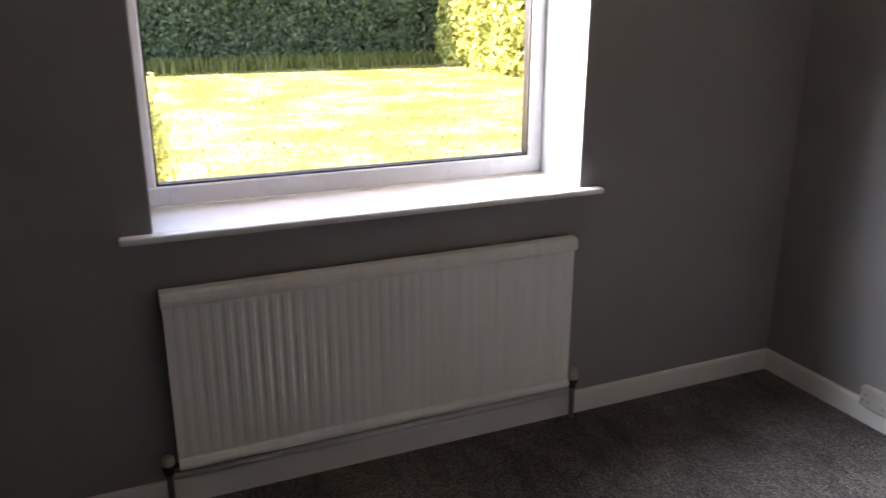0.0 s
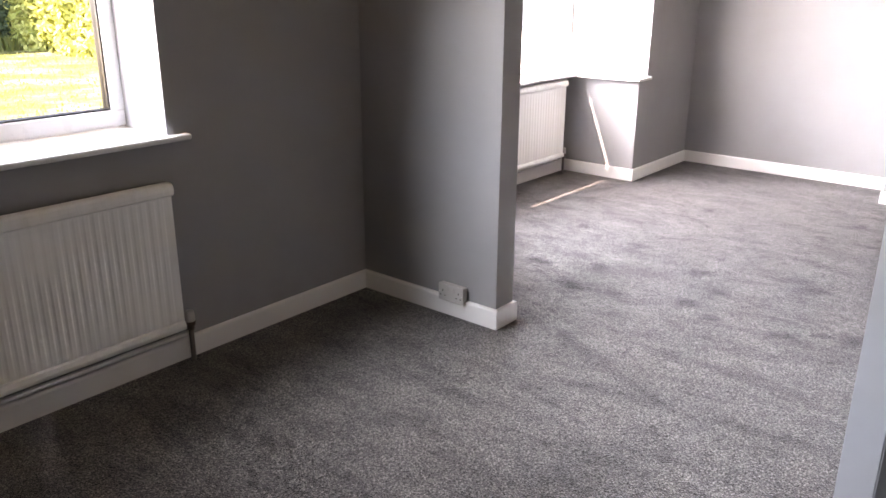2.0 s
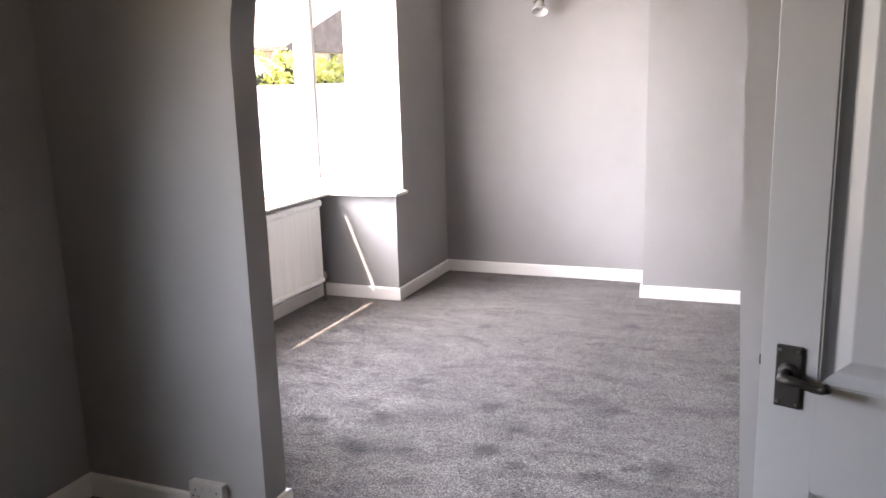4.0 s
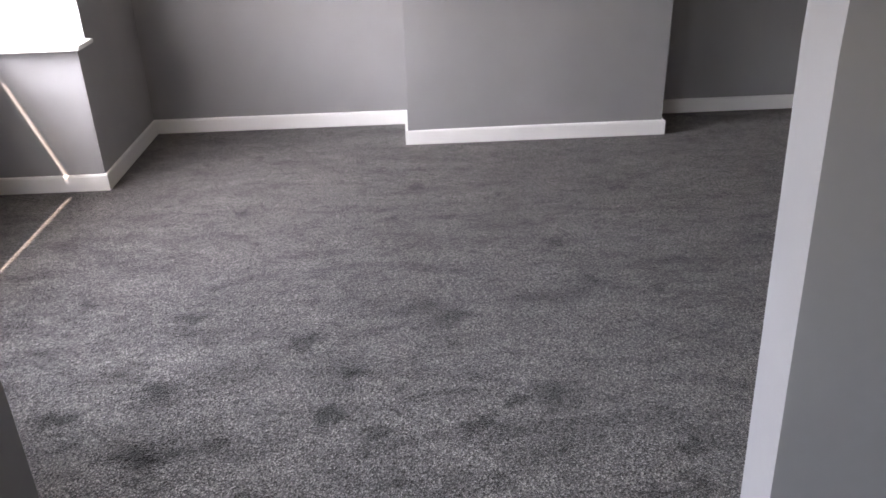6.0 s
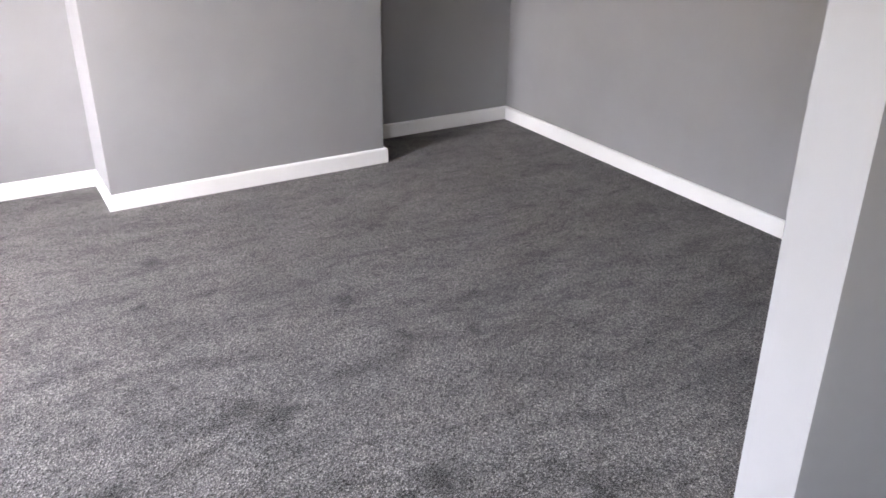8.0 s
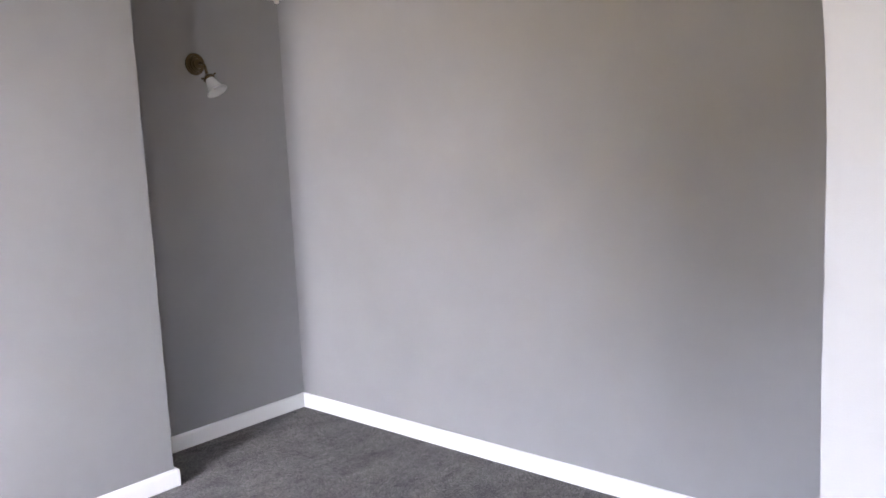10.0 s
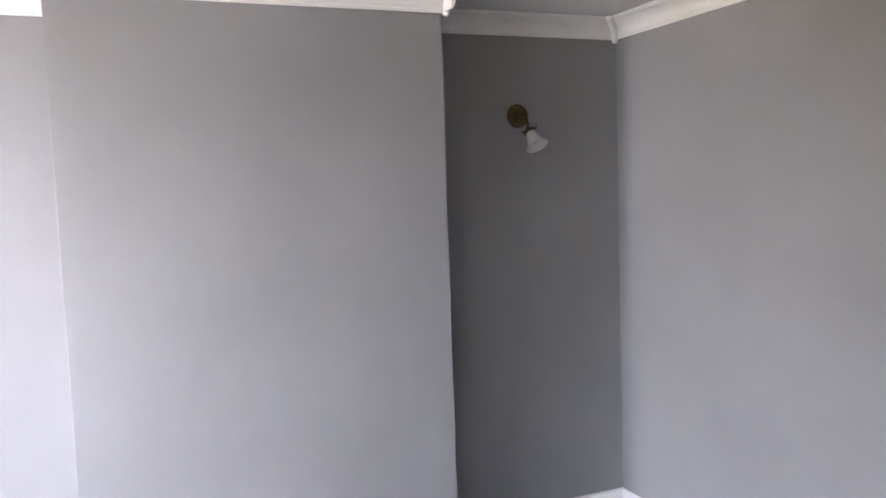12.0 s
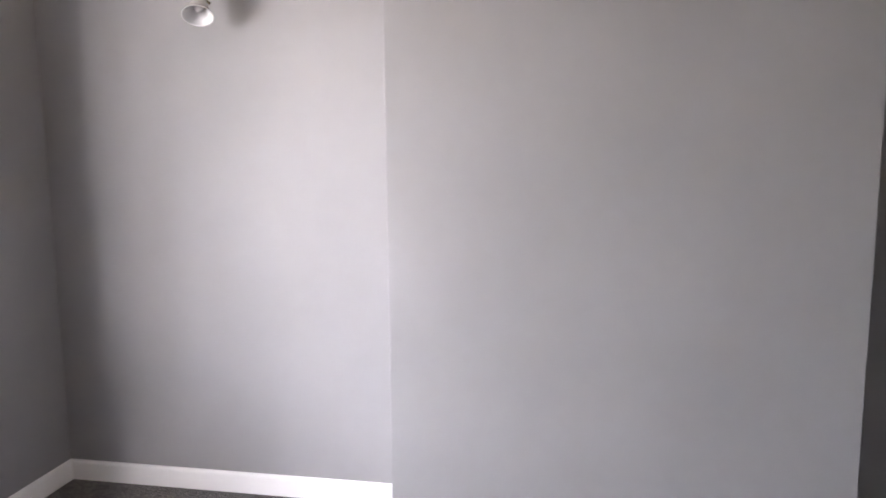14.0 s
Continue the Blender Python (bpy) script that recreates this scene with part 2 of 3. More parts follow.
def lathe(bm, profile, m, steps=32):
    """A profile of (radius, height) turned about the local z of m."""
    rings = []
    for r, z in profile:
        rings.append([bm.verts.new(m @ Vector((r * math.cos(a), r * math.sin(a), z))) for a in (2 * math.pi * i / steps for i in range(steps))])
    for p, q in zip(rings, rings[1:]):
        for i in range(steps):
            j = (i + 1) % steps
            bm.faces.new((p[i], p[j], q[j], q[i]))
    return bm


def tube(bm, points, radius, steps=12):
    """A round bar through the points; radius is a number or one for each point."""
    pts = [Vector(p) for p in points]
    radii = radius if isinstance(radius, (list, tuple)) else [radius] * len(pts)
    rings = []
    for i, p in enumerate(pts):
        way = (pts[min(i + 1, len(pts) - 1)] - pts[max(i - 1, 0)]).normalized()
        q = way.to_track_quat("Z", "Y").to_matrix()
        rings.append([bm.verts.new(p + q @ Vector((radii[i] * math.cos(a), radii[i] * math.sin(a), 0))) for a in (2 * math.pi * k / steps for k in range(steps))])
    for a, c in zip(rings, rings[1:]):
        for k in range(steps):
            bm.faces.new((a[k], a[(k + 1) % steps], c[(k + 1) % steps], c[k]))
    bm.faces.new(list(reversed(rings[0])))
    bm.faces.new(rings[-1])
    return bm


def empty(name, m=None):
    ob = new(name)
    ob.empty_display_size = 0.1
    if m:
        ob.matrix_world = m
    return ob


def structure(name, bm, mat, label, category="", smooth=False):
    return tagged(mesh_ob(name, bm, mat, smooth), label, category, "", "structure")


# ---- the plan ----
WEST, PART_A, PART_B, BACK = -2.60, 2.115, 2.235, 5.715     # wall faces across x
NORTH, OUTER, SOUTH_L, SOUTH_D = 2.425, 2.80, -1.66, -0.53    # wall faces along y
CEIL, SKIRT, THICK = 2.487, 0.085, 0.015
CH_X, CH_Y0, CH_Y1 = 5.318, -0.555, 0.90                     # chimney breast
ARCH_Y0, ARCH_Y1, SPRING = 0.222, 1.676, 1.51
JAMB_0, JAMB_1 = 0.271, 1.674                                 # the old jambs lean in a little up to the springing
WIN_X0, WIN_X1, WIN_Z0, WIN_Z1 = -0.202, 1.166, 0.832, 1.97   # window opening
BAY_X0, BAY_X1, BAY_Y, BAY_TOP = 3.13, 4.81, 3.0, 2.20       # bay recess
SILL_Z = 0.850
BAY_SILL = 0.73
LEDGE = 0.125

# floor and ground
structure("floor", boxes((WEST - 0.3, -1.9, -0.12, BACK + 0.3, NORTH, 0), (BAY_X0, NORTH, -0.12, BAY_X1, BAY_Y, 0)), CARPET,
          "mottled grey cut-pile carpet fitted wall to wall", "carpet")

# walls
structure("wall_north", boxes(
    (WEST - 0.3, NORTH, -0.4, WIN_X0, OUTER, CEIL + 0.2), (WIN_X1, NORTH, -0.4, BAY_X0 - LEDGE, OUTER, CEIL + 0.2), (BAY_X0 - LEDGE, NORTH, -0.4, BAY_X0, OUTER, BAY_SILL - 0.023), (BAY_X1, NORTH, -0.4, BAY_X1 + LEDGE, OUTER, BAY_SILL - 0.023),
    (WIN_X0, NORTH, -0.4, WIN_X1, OUTER, WIN_Z0 - 0.01), (WIN_X0, NORTH, WIN_Z1, WIN_X1, OUTER, CEIL + 0.2),
    (BAY_X0 - LEDGE, NORTH, BAY_TOP, BAY_X1 + LEDGE, OUTER, CEIL + 0.2), (BAY_X1 + LEDGE, NORTH, -0.4, BACK + 0.3, OUTER, CEIL + 0.2)), WALL,
    "grey painted plaster window wall of both rooms", "wall")
structure("wall_bay", boxes(
    (BAY_X0 - 0.22, OUTER, -0.4, BAY_X0, BAY_Y + 0.22, BAY_SILL - 0.023), (BAY_X1, OUTER, -0.4, BAY_X1 + 0.22, BAY_Y + 0.22, BAY_SILL - 0.023),
    (BAY_X0, BAY_Y, -0.4, BAY_X1, BAY_Y + 0.22, BAY_SILL - 0.023)), WALL, "low grey painted wall under the bay window", "wall")
structure("wall_east", boxes((BACK, -1.9, 0, BACK + 0.25, NORTH, CEIL + 0.2)), WALL, "grey painted plaster wall behind the chimney breast", "wall")
bm = box(bmesh.new(), CH_X, CH_Y0, 0, BACK, CH_Y1, CEIL + 0.1, 0.0015)
for v in bm.verts:      # front turned slightly so it shades darker than the recess wall
    if v.co.x < CH_X + 0.1:
        v.co.x -= 0.011 * (v.co.y - 0.18) / 0.72
structure("chimney_breast", bm, WALL, "plain grey plastered chimney breast with no fireplace", "chimney breast")
structure("wall_south", boxes((PART_B, SOUTH_L - 0.25, 0, BACK, SOUTH_L, CEIL + 0.2)), WALL, "long grey painted living room wall", "wall")
structure("wall_west", boxes((WEST - 0.2, -1.9, 0, WEST, NORTH, CEIL + 0.2)), WALL, "grey painted plaster end wall", "wall")
DOOR_X0, DOOR_X1 = 0.440, 1.203
structure("wall_hall", boxes((WEST, SOUTH_D - 0.12, 0, DOOR_X0, SOUTH_D, CEIL + 0.2), (DOOR_X1, SOUTH_D - 0.12, 0, PART_A, SOUTH_D, CEIL + 0.2),
                             (DOOR_X0, SOUTH_D - 0.12, 2.03, DOOR_X1, SOUTH_D, CEIL + 0.2), (WEST, -1.9, 0, PART_A, -1.75, CEIL + 0.2)),
          WALL, "grey painted wall with the hall doorway", "wall")

# partition with the round-headed arch, cut right through
rad, mid = (JAMB_1 - JAMB_0) / 2, (JAMB_1 + JAMB_0) / 2
bm = bmesh.new()
steps = 40
arc = [(mid - rad * math.cos(math.pi * i / steps), SPRING + rad * math.sin(math.pi * i / steps)) for i in range(steps + 1)]
outline = [(ARCH_Y0, 0), (JAMB_0, 1.2), *arc, (ARCH_Y1, 0)]
rows = []
for x in (PART_A, PART_B):
    low = [bm.verts.new((x, y, z)) for y, z in outline]
    high = [bm.verts.new((x, y, CEIL + 0.1)) for y, z in outline[2:-1]]
    ends = [bm.verts.new(p) for p in ((x, SOUTH_L - 0.2, 0), (x, SOUTH_L - 0.2, CEIL + 0.1), (x, NORTH, 0), (x, NORTH, CEIL + 0.1))]
    rows.append((low, high, ends))
for low, high, ends in rows:
    for i in range(len(high) - 1):
        bm.faces.new((low[i + 2], low[i + 3], high[i + 1], high[i]))
    bm.faces.new((ends[0], low[0], low[1], low[2], high[0], ends[1]))
    bm.faces.new((low[-1], ends[2], ends[3], high[-1], low[-2]))
la, lb = rows[0][0], rows[1][0]
for i in range(len(la) - 1):
    bm.faces.new((la[i], la[i + 1], lb[i + 1], lb[i]))
structure("wall_arch", bm, WALL, "grey plastered partition with a round-headed archway", "wall")

structure("ceiling", boxes((WEST, -1.75, CEIL, PART_A, NORTH, CEIL + 0.15), (PART_B, SOUTH_L, CEIL, BACK, NORTH, CEIL + 0.15)), CEILING, "plain white painted ceiling", "ceiling")
structure("ceiling_bay", boxes((BAY_X0 - 0.22, OUTER, BAY_TOP, BAY_X1 + 0.22, BAY_Y + 0.22, BAY_TOP + 0.1)), CEILING, "white painted ceiling inside the bay", "ceiling")


# skirting boards: rounded top edge
def skirting(x0, y0, x1, y1, nx, ny):
    """A board from one point to the next along a wall face; (nx, ny) points into the room."""
    a, c, side = Vector((x0, y0, 0)), Vector((x1, y1, 0)), Vector((nx, ny, 0))
    prof = [(0.0, 0.0), (THICK, 0.0), (THICK, SKIRT - 0.012), (THICK - 0.002, SKIRT - 0.005), (THICK - 0.006, SKIRT - 0.001), (0.0, SKIRT)]
    bm = bmesh.new()
    ra = [bm.verts.new(a + side * u + Vector((0, 0, w))) for u, w in prof]
    rc = [bm.verts.new(c + side * u + Vector((0, 0, w))) for u, w in prof]
    for i in range(len(prof)):
        j = (i + 1) % len(prof)
        bm.faces.new((ra[i], ra[j], rc[j], rc[i]))
    bm.faces.new(ra)
    bm.faces.new(list(reversed(rc)))
    return structure("baseboard", bm, GLOSS, "white gloss painted skirting board along the carpet", "skirting")


T = THICK
skirting(WEST, NORTH, PART_A - T, NORTH, 0, -1)
skirting(PART_A, NORTH, PART_A, ARCH_Y1 - T, -1, 0)
skirting(PART_A, ARCH_Y1, PART_B, ARCH_Y1, 0, -1)
skirting(PART_B, NORTH, PART_B, ARCH_Y1 - T, 1, 0)
skirting(PART_B + T, NORTH, BAY_X0 + T, NORTH, 0, -1)
skirting(BAY_X0, NORTH, BAY_X0, BAY_Y, 1, 0)
skirting(BAY_X0 + T, BAY_Y, BAY_X1 - T, BAY_Y, 0, -1)
skirting(BAY_X1, NORTH - T, BAY_X1, BAY_Y, -1, 0)
skirting(BAY_X1, NORTH, BACK - T, NORTH, 0, -1)
skirting(BACK, NORTH, BACK, CH_Y1 + T, -1, 0)
skirting(CH_X - T, CH_Y1, BACK, CH_Y1, 0, 1)
skirting(CH_X, CH_Y1, CH_X, CH_Y0, -1, 0)
skirting(CH_X - T, CH_Y0, BACK, CH_Y0, 0, -1)
skirting(BACK, CH_Y0 - T, BACK, SOUTH_L, -1, 0)
skirting(PART_B + T, SOUTH_L, BACK - T, SOUTH_L, 0, 1)
skirting(PART_B, SOUTH_L, PART_B, ARCH_Y0, 1, 0)
skirting(PART_A, SOUTH_D + T, PART_A, ARCH_Y0, -1, 0)
skirting(WEST, NORTH - T, WEST, SOUTH_D, 1, 0)
skirting(WEST + T, SOUTH_D, DOOR_X0 - 0.06, SOUTH_D, 0, 1)
skirting(DOOR_X1 + 0.06, SOUTH_D, PART_A - T, SOUTH_D, 0, 1)

# coving in the living room
COVE = 0.09


def coving(x0, y0, x1, y1, nx, ny):
    a, c, side = Vector((x0, y0, 0)), Vector((x1, y1, 0)), Vector((nx, ny, 0))
    out = COVE + 0.015
    prof = [(0.0, CEIL), (0.0, CEIL - COVE), (0.008, CEIL - COVE), (0.010, CEIL - COVE + 0.010)]
    prof += [(0.014 + (out - 0.026) * (1 - math.cos(k * math.pi / 16)), CEIL - 0.014 - (COVE - 0.028) * (1 - math.sin(k * math.pi / 16))) for k in range(9)]
    prof += [(out - 0.010, CEIL - 0.008), (out, CEIL - 0.007), (out, CEIL)]
    bm = bmesh.new()
    ra = [bm.verts.new(a + side * u + Vector((0, 0, w))) for u, w in prof]
    rc = [bm.verts.new(c + side * u + Vector((0, 0, w))) for u, w in prof]
    for i in range(len(prof)):
        j = (i + 1) % len(prof)
        bm.faces.new((ra[i], ra[j], rc[j], rc[i]))
    bm.faces.new(ra)
    bm.faces.new(list(reversed(rc)))
    return structure("cornice", bm, GLOSS, "white plaster coving between wall and ceiling", "cornice")


coving(PART_B, NORTH, BACK, NORTH, 0, -1)
coving(BACK, NORTH, BACK, CH_Y1, -1, 0)
coving(CH_X - 0.105, CH_Y1, BACK, CH_Y1, 0, 1)
coving(CH_X, CH_Y1, CH_X, CH_Y0, -1, 0)
coving(CH_X - 0.105, CH_Y0, BACK, CH_Y0, 0, -1)
coving(BACK, CH_Y0, BACK, SOUTH_L, -1, 0)
coving(PART_B, SOUTH_L, BACK, SOUTH_L, 0, 1)
coving(PART_B, NORTH, PART_B, SOUTH_L, 1, 0)


def cove_joint(x, y, dx, dy):
    """A moulded corner piece that covers the mitre, running out from the corner along (dx, dy)."""
    way = Vector((dx, dy, 0))
    pts = [Vector((x, y, CEIL - COVE - 0.012)) + way * 0.012]
    for k in range(9):
        u, w = 0.02 + 0.09 * (1 - math.cos(k * math.pi / 16)), CEIL - 0.012 - (COVE - 0.012) * (1 - math.sin(k * math.pi / 16))
        pts.append(Vector((x, y, w)) + way * u)
    pts.append(Vector((x, y, CEIL - 0.006)) + way * 0.135)
    return structure("trim", tube(bmesh.new(), pts, 0.014, 10), GLOSS, "white plaster corner joint of the coving", "cornice", True)


cove_joint(BACK, SOUTH_L, -0.9, 0.9)
cove_joint(CH_X, CH_Y0, -0.75, -0.75)
cove_joint(CH_X, CH_Y1, -0.75, 0.75)
cove_joint(BACK, NORTH, -0.9, -0.9)


# ---- windows ----
def pane(x0, z0, x1, z1, y, parent, seal=GASKET, tone="black"):
    """A double-glazed pane with its gasket, in a frame that runs along x."""
    g = 0.006
    part("gasket", boxes((x0, y - 0.020, z0, x1, y + 0.02, z0 + g), (x0, y - 0.020, z1 - g, x1, y + 0.02, z1), (x0, y - 0.020, z0 + g, x0 + g, y + 0.02, z1 - g),
                         (x1 - g, y - 0.020, z0 + g, x1, y + 0.02, z1 - g)), seal, parent, tone + " rubber glazing gasket")
    p = part("pane", boxes((x0 + g, y - 0.004, z0 + g, x1 - g, y + 0.004, z1 - g)), GLASS, parent, "clear window glass")
    p.visible_shadow = False
    return p


def frame_bars(bars, y0, y1, parent, name="window_frame"):
    return part(name, boxes(*[(x0, y0, z0, x1, y1, z1) for x0, z0, x1, z1 in bars], bevel=0.006), UPVC, parent)


# window of the near room, with its board
F0, F1 = 2.690, 2.753
win = tagged(empty("window_1", pose(0.455, F0, SILL_Z)), "white plastic framed picture window onto the garden", "window", "", "structure")


def put(parent, *parts):
    for p in parts:
        p.matrix_parent_inverse = parent.matrix_world.inverted()


fw = 0.062
kids = [frame_bars([(WIN_X0, SILL_Z + 0.004, WIN_X1, SILL_Z + fw + 0.002), (WIN_X0, WIN_Z1 - fw, WIN_X1, WIN_Z1), (WIN_X0, SILL_Z + fw + 0.0, WIN_X0 + fw - 0.02, WIN_Z1 - fw), (WIN_X1 - fw + 0.010, SILL_Z + fw + 0.0, WIN_X1, WIN_Z1 - fw)], F0, F1, win)]
kids.append(pane(WIN_X0 + fw - 0.02, SILL_Z + fw + 0.002, WIN_X1 - fw + 0.010, WIN_Z1 - fw, F0 + 0.03, win))
put(win, *win.children)

# board with a rounded nose and returned ends
bm = bmesh.new()
box(bm, WIN_X0 - 0.085, 2.383, SILL_Z - 0.021, WIN_X1 + 0.070, NORTH - 0.001, SILL_Z, 0.008, 3)
box(bm, WIN_X0, NORTH - 0.002, SILL_Z - 0.019, WIN_X1, F0 + 0.02, SILL_Z - 0.001)
structure("window_sill", bm, GLOSS, "white gloss painted window board with rounded nose", "window sill")
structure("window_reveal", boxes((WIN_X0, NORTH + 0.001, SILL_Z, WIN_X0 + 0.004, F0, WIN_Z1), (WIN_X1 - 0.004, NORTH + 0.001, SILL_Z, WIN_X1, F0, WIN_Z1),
                                 (WIN_X0 + 0.004, NORTH + 0.001, WIN_Z1 - 0.004, WIN_X1 - 0.004, F0, WIN_Z1)), REVEAL, "white painted sides of the window opening, greyed for dimmer light", "reveal")
# outside sill
structure("outer_sill", boxes((WIN_X0 - 0.03, F1, 0.80, WIN_X1 + 0.03, OUTER + 0.05, 0.845)), UPVC, "white plastic outside window sill", "window sill")

# bay window: two front lights, one light in each return
BF0, BF1 = BAY_Y + LEDGE, BAY_Y + LEDGE + 0.06
BX0, BX1 = BAY_X0 - LEDGE, BAY_X1 + LEDGE
bay = tagged(empty("window_2", pose(3.97, BF0, BAY_SILL)), "white plastic framed bay window, bright with daylight", "window", "", "structure")
xs = [BX0 + 0.03, 4.10, BX1 - 0.01]
z0, z1 = BAY_SILL + 0.002, BAY_TOP
bars = [(BX0 - 0.02, z0, BX1 + 0.07, z0 + 0.055), (BX0 - 0.02, z1 - 0.055, BX1 + 0.07, z1)]
for x in xs:
    bars.append((x - 0.027, z0 + 0.052, x + 0.027, z1 - 0.052))
frame_bars(bars, BF0, BF1, bay)
for xa, xb in zip(xs, xs[1:]):
    pane(xa + 0.027, z0 + 0.053, xb - 0.027, z1 - 0.053, BF0 + 0.03, bay, PALE_GASKET, "grey")
for x0, x1 in ((BX0 - 0.065, BX0 - 0.005), (BX1 + 0.005, BX1 + 0.065)):
    ya, yb = OUTER - 0.03, BF0 - 0.002
    part("side_frame", boxes((x0, ya, z0, x1, yb, z0 + 0.055), (x0, ya, z1 - 0.055, x1, yb, z1), (x0, ya, z0 + 0.055, x1, ya + 0.05, z1 - 0.055), (x0, yb - 0.045, z0 + 0.055, x1, yb, z1 - 0.055), bevel=0.005), UPVC, bay)
    xm = (x0 + x1) / 2
    part("gasket", boxes((xm - 0.02, ya + 0.05, z0 + 0.055, xm + 0.02, ya + 0.057, z1 - 0.055), (xm - 0.02, yb - 0.052, z0 + 0.055, xm + 0.02, yb - 0.045, z1 - 0.055), (xm - 0.02, ya + 0.057, z0 + 0.055, xm + 0.02, yb - 0.052, z0 + 0.062)), PALE_GASKET, bay, "grey rubber glazing gasket")
    p = part("pane", boxes((xm - 0.004, ya + 0.057, z0 + 0.062, xm + 0.004, yb - 0.052, z1 - 0.055)), GLASS, bay, "clear window glass")
    p.visible_shadow = False
put(bay, *bay.children)
bm = bmesh.new()
for x0, x1 in ((BX0, BAY_X0 + 0.07), (BAY_X1 - 0.07, BX1)):
    box(bm, x0, 2.388, BAY_SILL - 0.022, x1, NORTH + 0.004, BAY_SILL, 0.006, 3)
    box(bm, x0, NORTH + 0.003, BAY_SILL - 0.0225, x1, BF0 + 0.03, BAY_SILL - 0.0005, 0.004, 2)
box(bm, BAY_X0 + 0.06, 2.875, BAY_SILL - 0.022, BAY_X1 - 0.06, BF0 + 0.03, BAY_SILL - 0.001, 0.008, 3)
structure("window_board", bm, GLOSS, "white gloss painted board round the bay window", "window sill")
structure("bay_reveal", boxes((BX0, NORTH + 0.001, BAY_SILL, BX0 + 0.004, OUTER - 0.031, BAY_TOP), (BX1 - 0.004, NORTH + 0.001, BAY_SILL, BX1, OUTER - 0.031, BAY_TOP)), REVEAL, "white painted sides of the bay opening, greyed for dimmer light", "reveal")
# unseen bay roof, its eave and long left end added to block the sun
structure("bay_roof", boxes((1.9, OUTER, BAY_TOP + 0.101, BAY_X1 + 0.45, 3.38, BAY_TOP + 0.30), (1.9, 3.36, BAY_TOP - 0.03, BAY_X1 + 0.45, 3.422, BAY_TOP + 0.30)), UPVC, "unseen flat bay roof with white fascia, lengthened to block sun", "roof")
# unseen slab; its eave overhang is added to keep sun off the window
structure("roof", boxes((WEST - 0.6, -2.2, CEIL + 0.21, BACK + 0.6, 3.47, CEIL + 0.4)), TILE, "upper floor slab over the rooms, with eave added to block sun", "roof")


# ---- radiators ----
def radiator(x0, x1, y_front, z0, z1, wall_y, label, relief, ridge=0.0333):
    """A pressed steel panel: fluted face, rolled top and bottom rails, end valves and tails."""
    mid = (x0 + x1) / 2
    body = tagged(empty("radiator", pose(mid, y_front, 0)), label, "radiator", "radiators under the windows")
    bm = bmesh.new()
    ztop, zbot = z1 - 0.046, z0 + 0.038
    n = max(8, int((x1 - x0 - 0.05) / ridge))
    step = (x1 - x0 - 0.05) / n
    prof = [(x0, 0.004)]
    for i in range(n):
        a = x0 + 0.025 + i * step
        prof += [(a, 0.004), (a + step * 0.22, 0.000), (a + step * 0.60, 0.000), (a + step * 0.80, 0.004)]
    prof.append((x1, 0.004))
    rows = []
    for z, k in ((zbot, 0.0), (zbot + 0.012, 1.0), (ztop - 0.012, 1.0), (ztop, 0.0)):
        rows.append([bm.verts.new((x - mid, (0.004 - (0.004 - d) * k * relief), z)) for x, d in prof])
    for p, q in zip(rows, rows[1:]):
        for i in range(len(prof) - 1):
            bm.faces.new((p[i], p[i + 1], q[i + 1], q[i]))
    part("panel_face", bm, RADIATOR, body)
    part("panel_back", box(bmesh.new(), x0 - mid, 0.006, z0 + 0.004, x1 - mid, 0.026, z1 - 0.004, 0.004), RADIATOR, body)
    half = x1 - mid
    rail = [(0.030, 0), (0.000, 0), (-0.010, 0.006), (-0.012, 0.020), (-0.010, 0.036), (-0.003, 0.044), (0.010, 0.047), (0.030, 0.046)]
    turn = Matrix(((0, 0, 1, -half - 0.003), (1, 0, 0, 0), (0, 1, 0, z1 - 0.046), (0, 0, 0, 1)))
    part("top_rail", prism(bmesh.new(), rail, turn, 2 * half + 0.006), RADIATOR, body)
    low = [(0.024, 0), (0.004, 0), (-0.006, 0.006), (-0.008, 0.018), (-0.003, 0.032), (0.004, 0.037), (0.024, 0.038)]
    turn = Matrix(((0, 0, 1, -half), (1, 0, 0, 0), (0, 1, 0, z0), (0, 0, 0, 1)))
    part("bottom_rail", prism(bmesh.new(), low, turn, 2 * half), RADIATOR, body)
    deep = wall_y - y_front
    for s in (-0.7, 0.7):
        part("bracket", boxes((s * half - 0.015, 0.02, z0 + 0.08, s * half + 0.015, deep, z1 - 0.1)), RADIATOR, body)
    for s in (-1, 1):
        vx, tall = s * (half + 0.030), 0.042 if s > 0 else 0.026
        v = part("valve", tube(bmesh.new(), [(vx, 0.016, z0 - 0.012), (vx, 0.016, z0 + 0.004), (vx, 0.016, z0 + 0.006), (vx, 0.016, z0 + 0.022)], [0.014, 0.014, 0.019, 0.019], 10), VALVE, body, "tarnished brass radiator valve", True)
        part("valve_tail", tube(bmesh.new(), [(s * (half - 0.004), 0.016, z0 + 0.014), (vx, 0.016, z0 + 0.014)], 0.009, 10), VALVE, v, "", True)
        part("valve_cap", lathe(bmesh.new(), [(0.0, tall), (0.012, tall), (0.016, tall - 0.005), (0.0185, tall * 0.4), (0.0185, 0.0), (0, 0)], pose(vx, 0.016, z0 + 0.022), 14), PLASTIC, v, "worn grey plastic valve cap", True)
        part("pipe", tube(bmesh.new(), [(vx, 0.016, 0.0), (vx, 0.016, z0 - 0.01)], 0.0095, 10), PIPE, v, "old copper feed pipe", True)
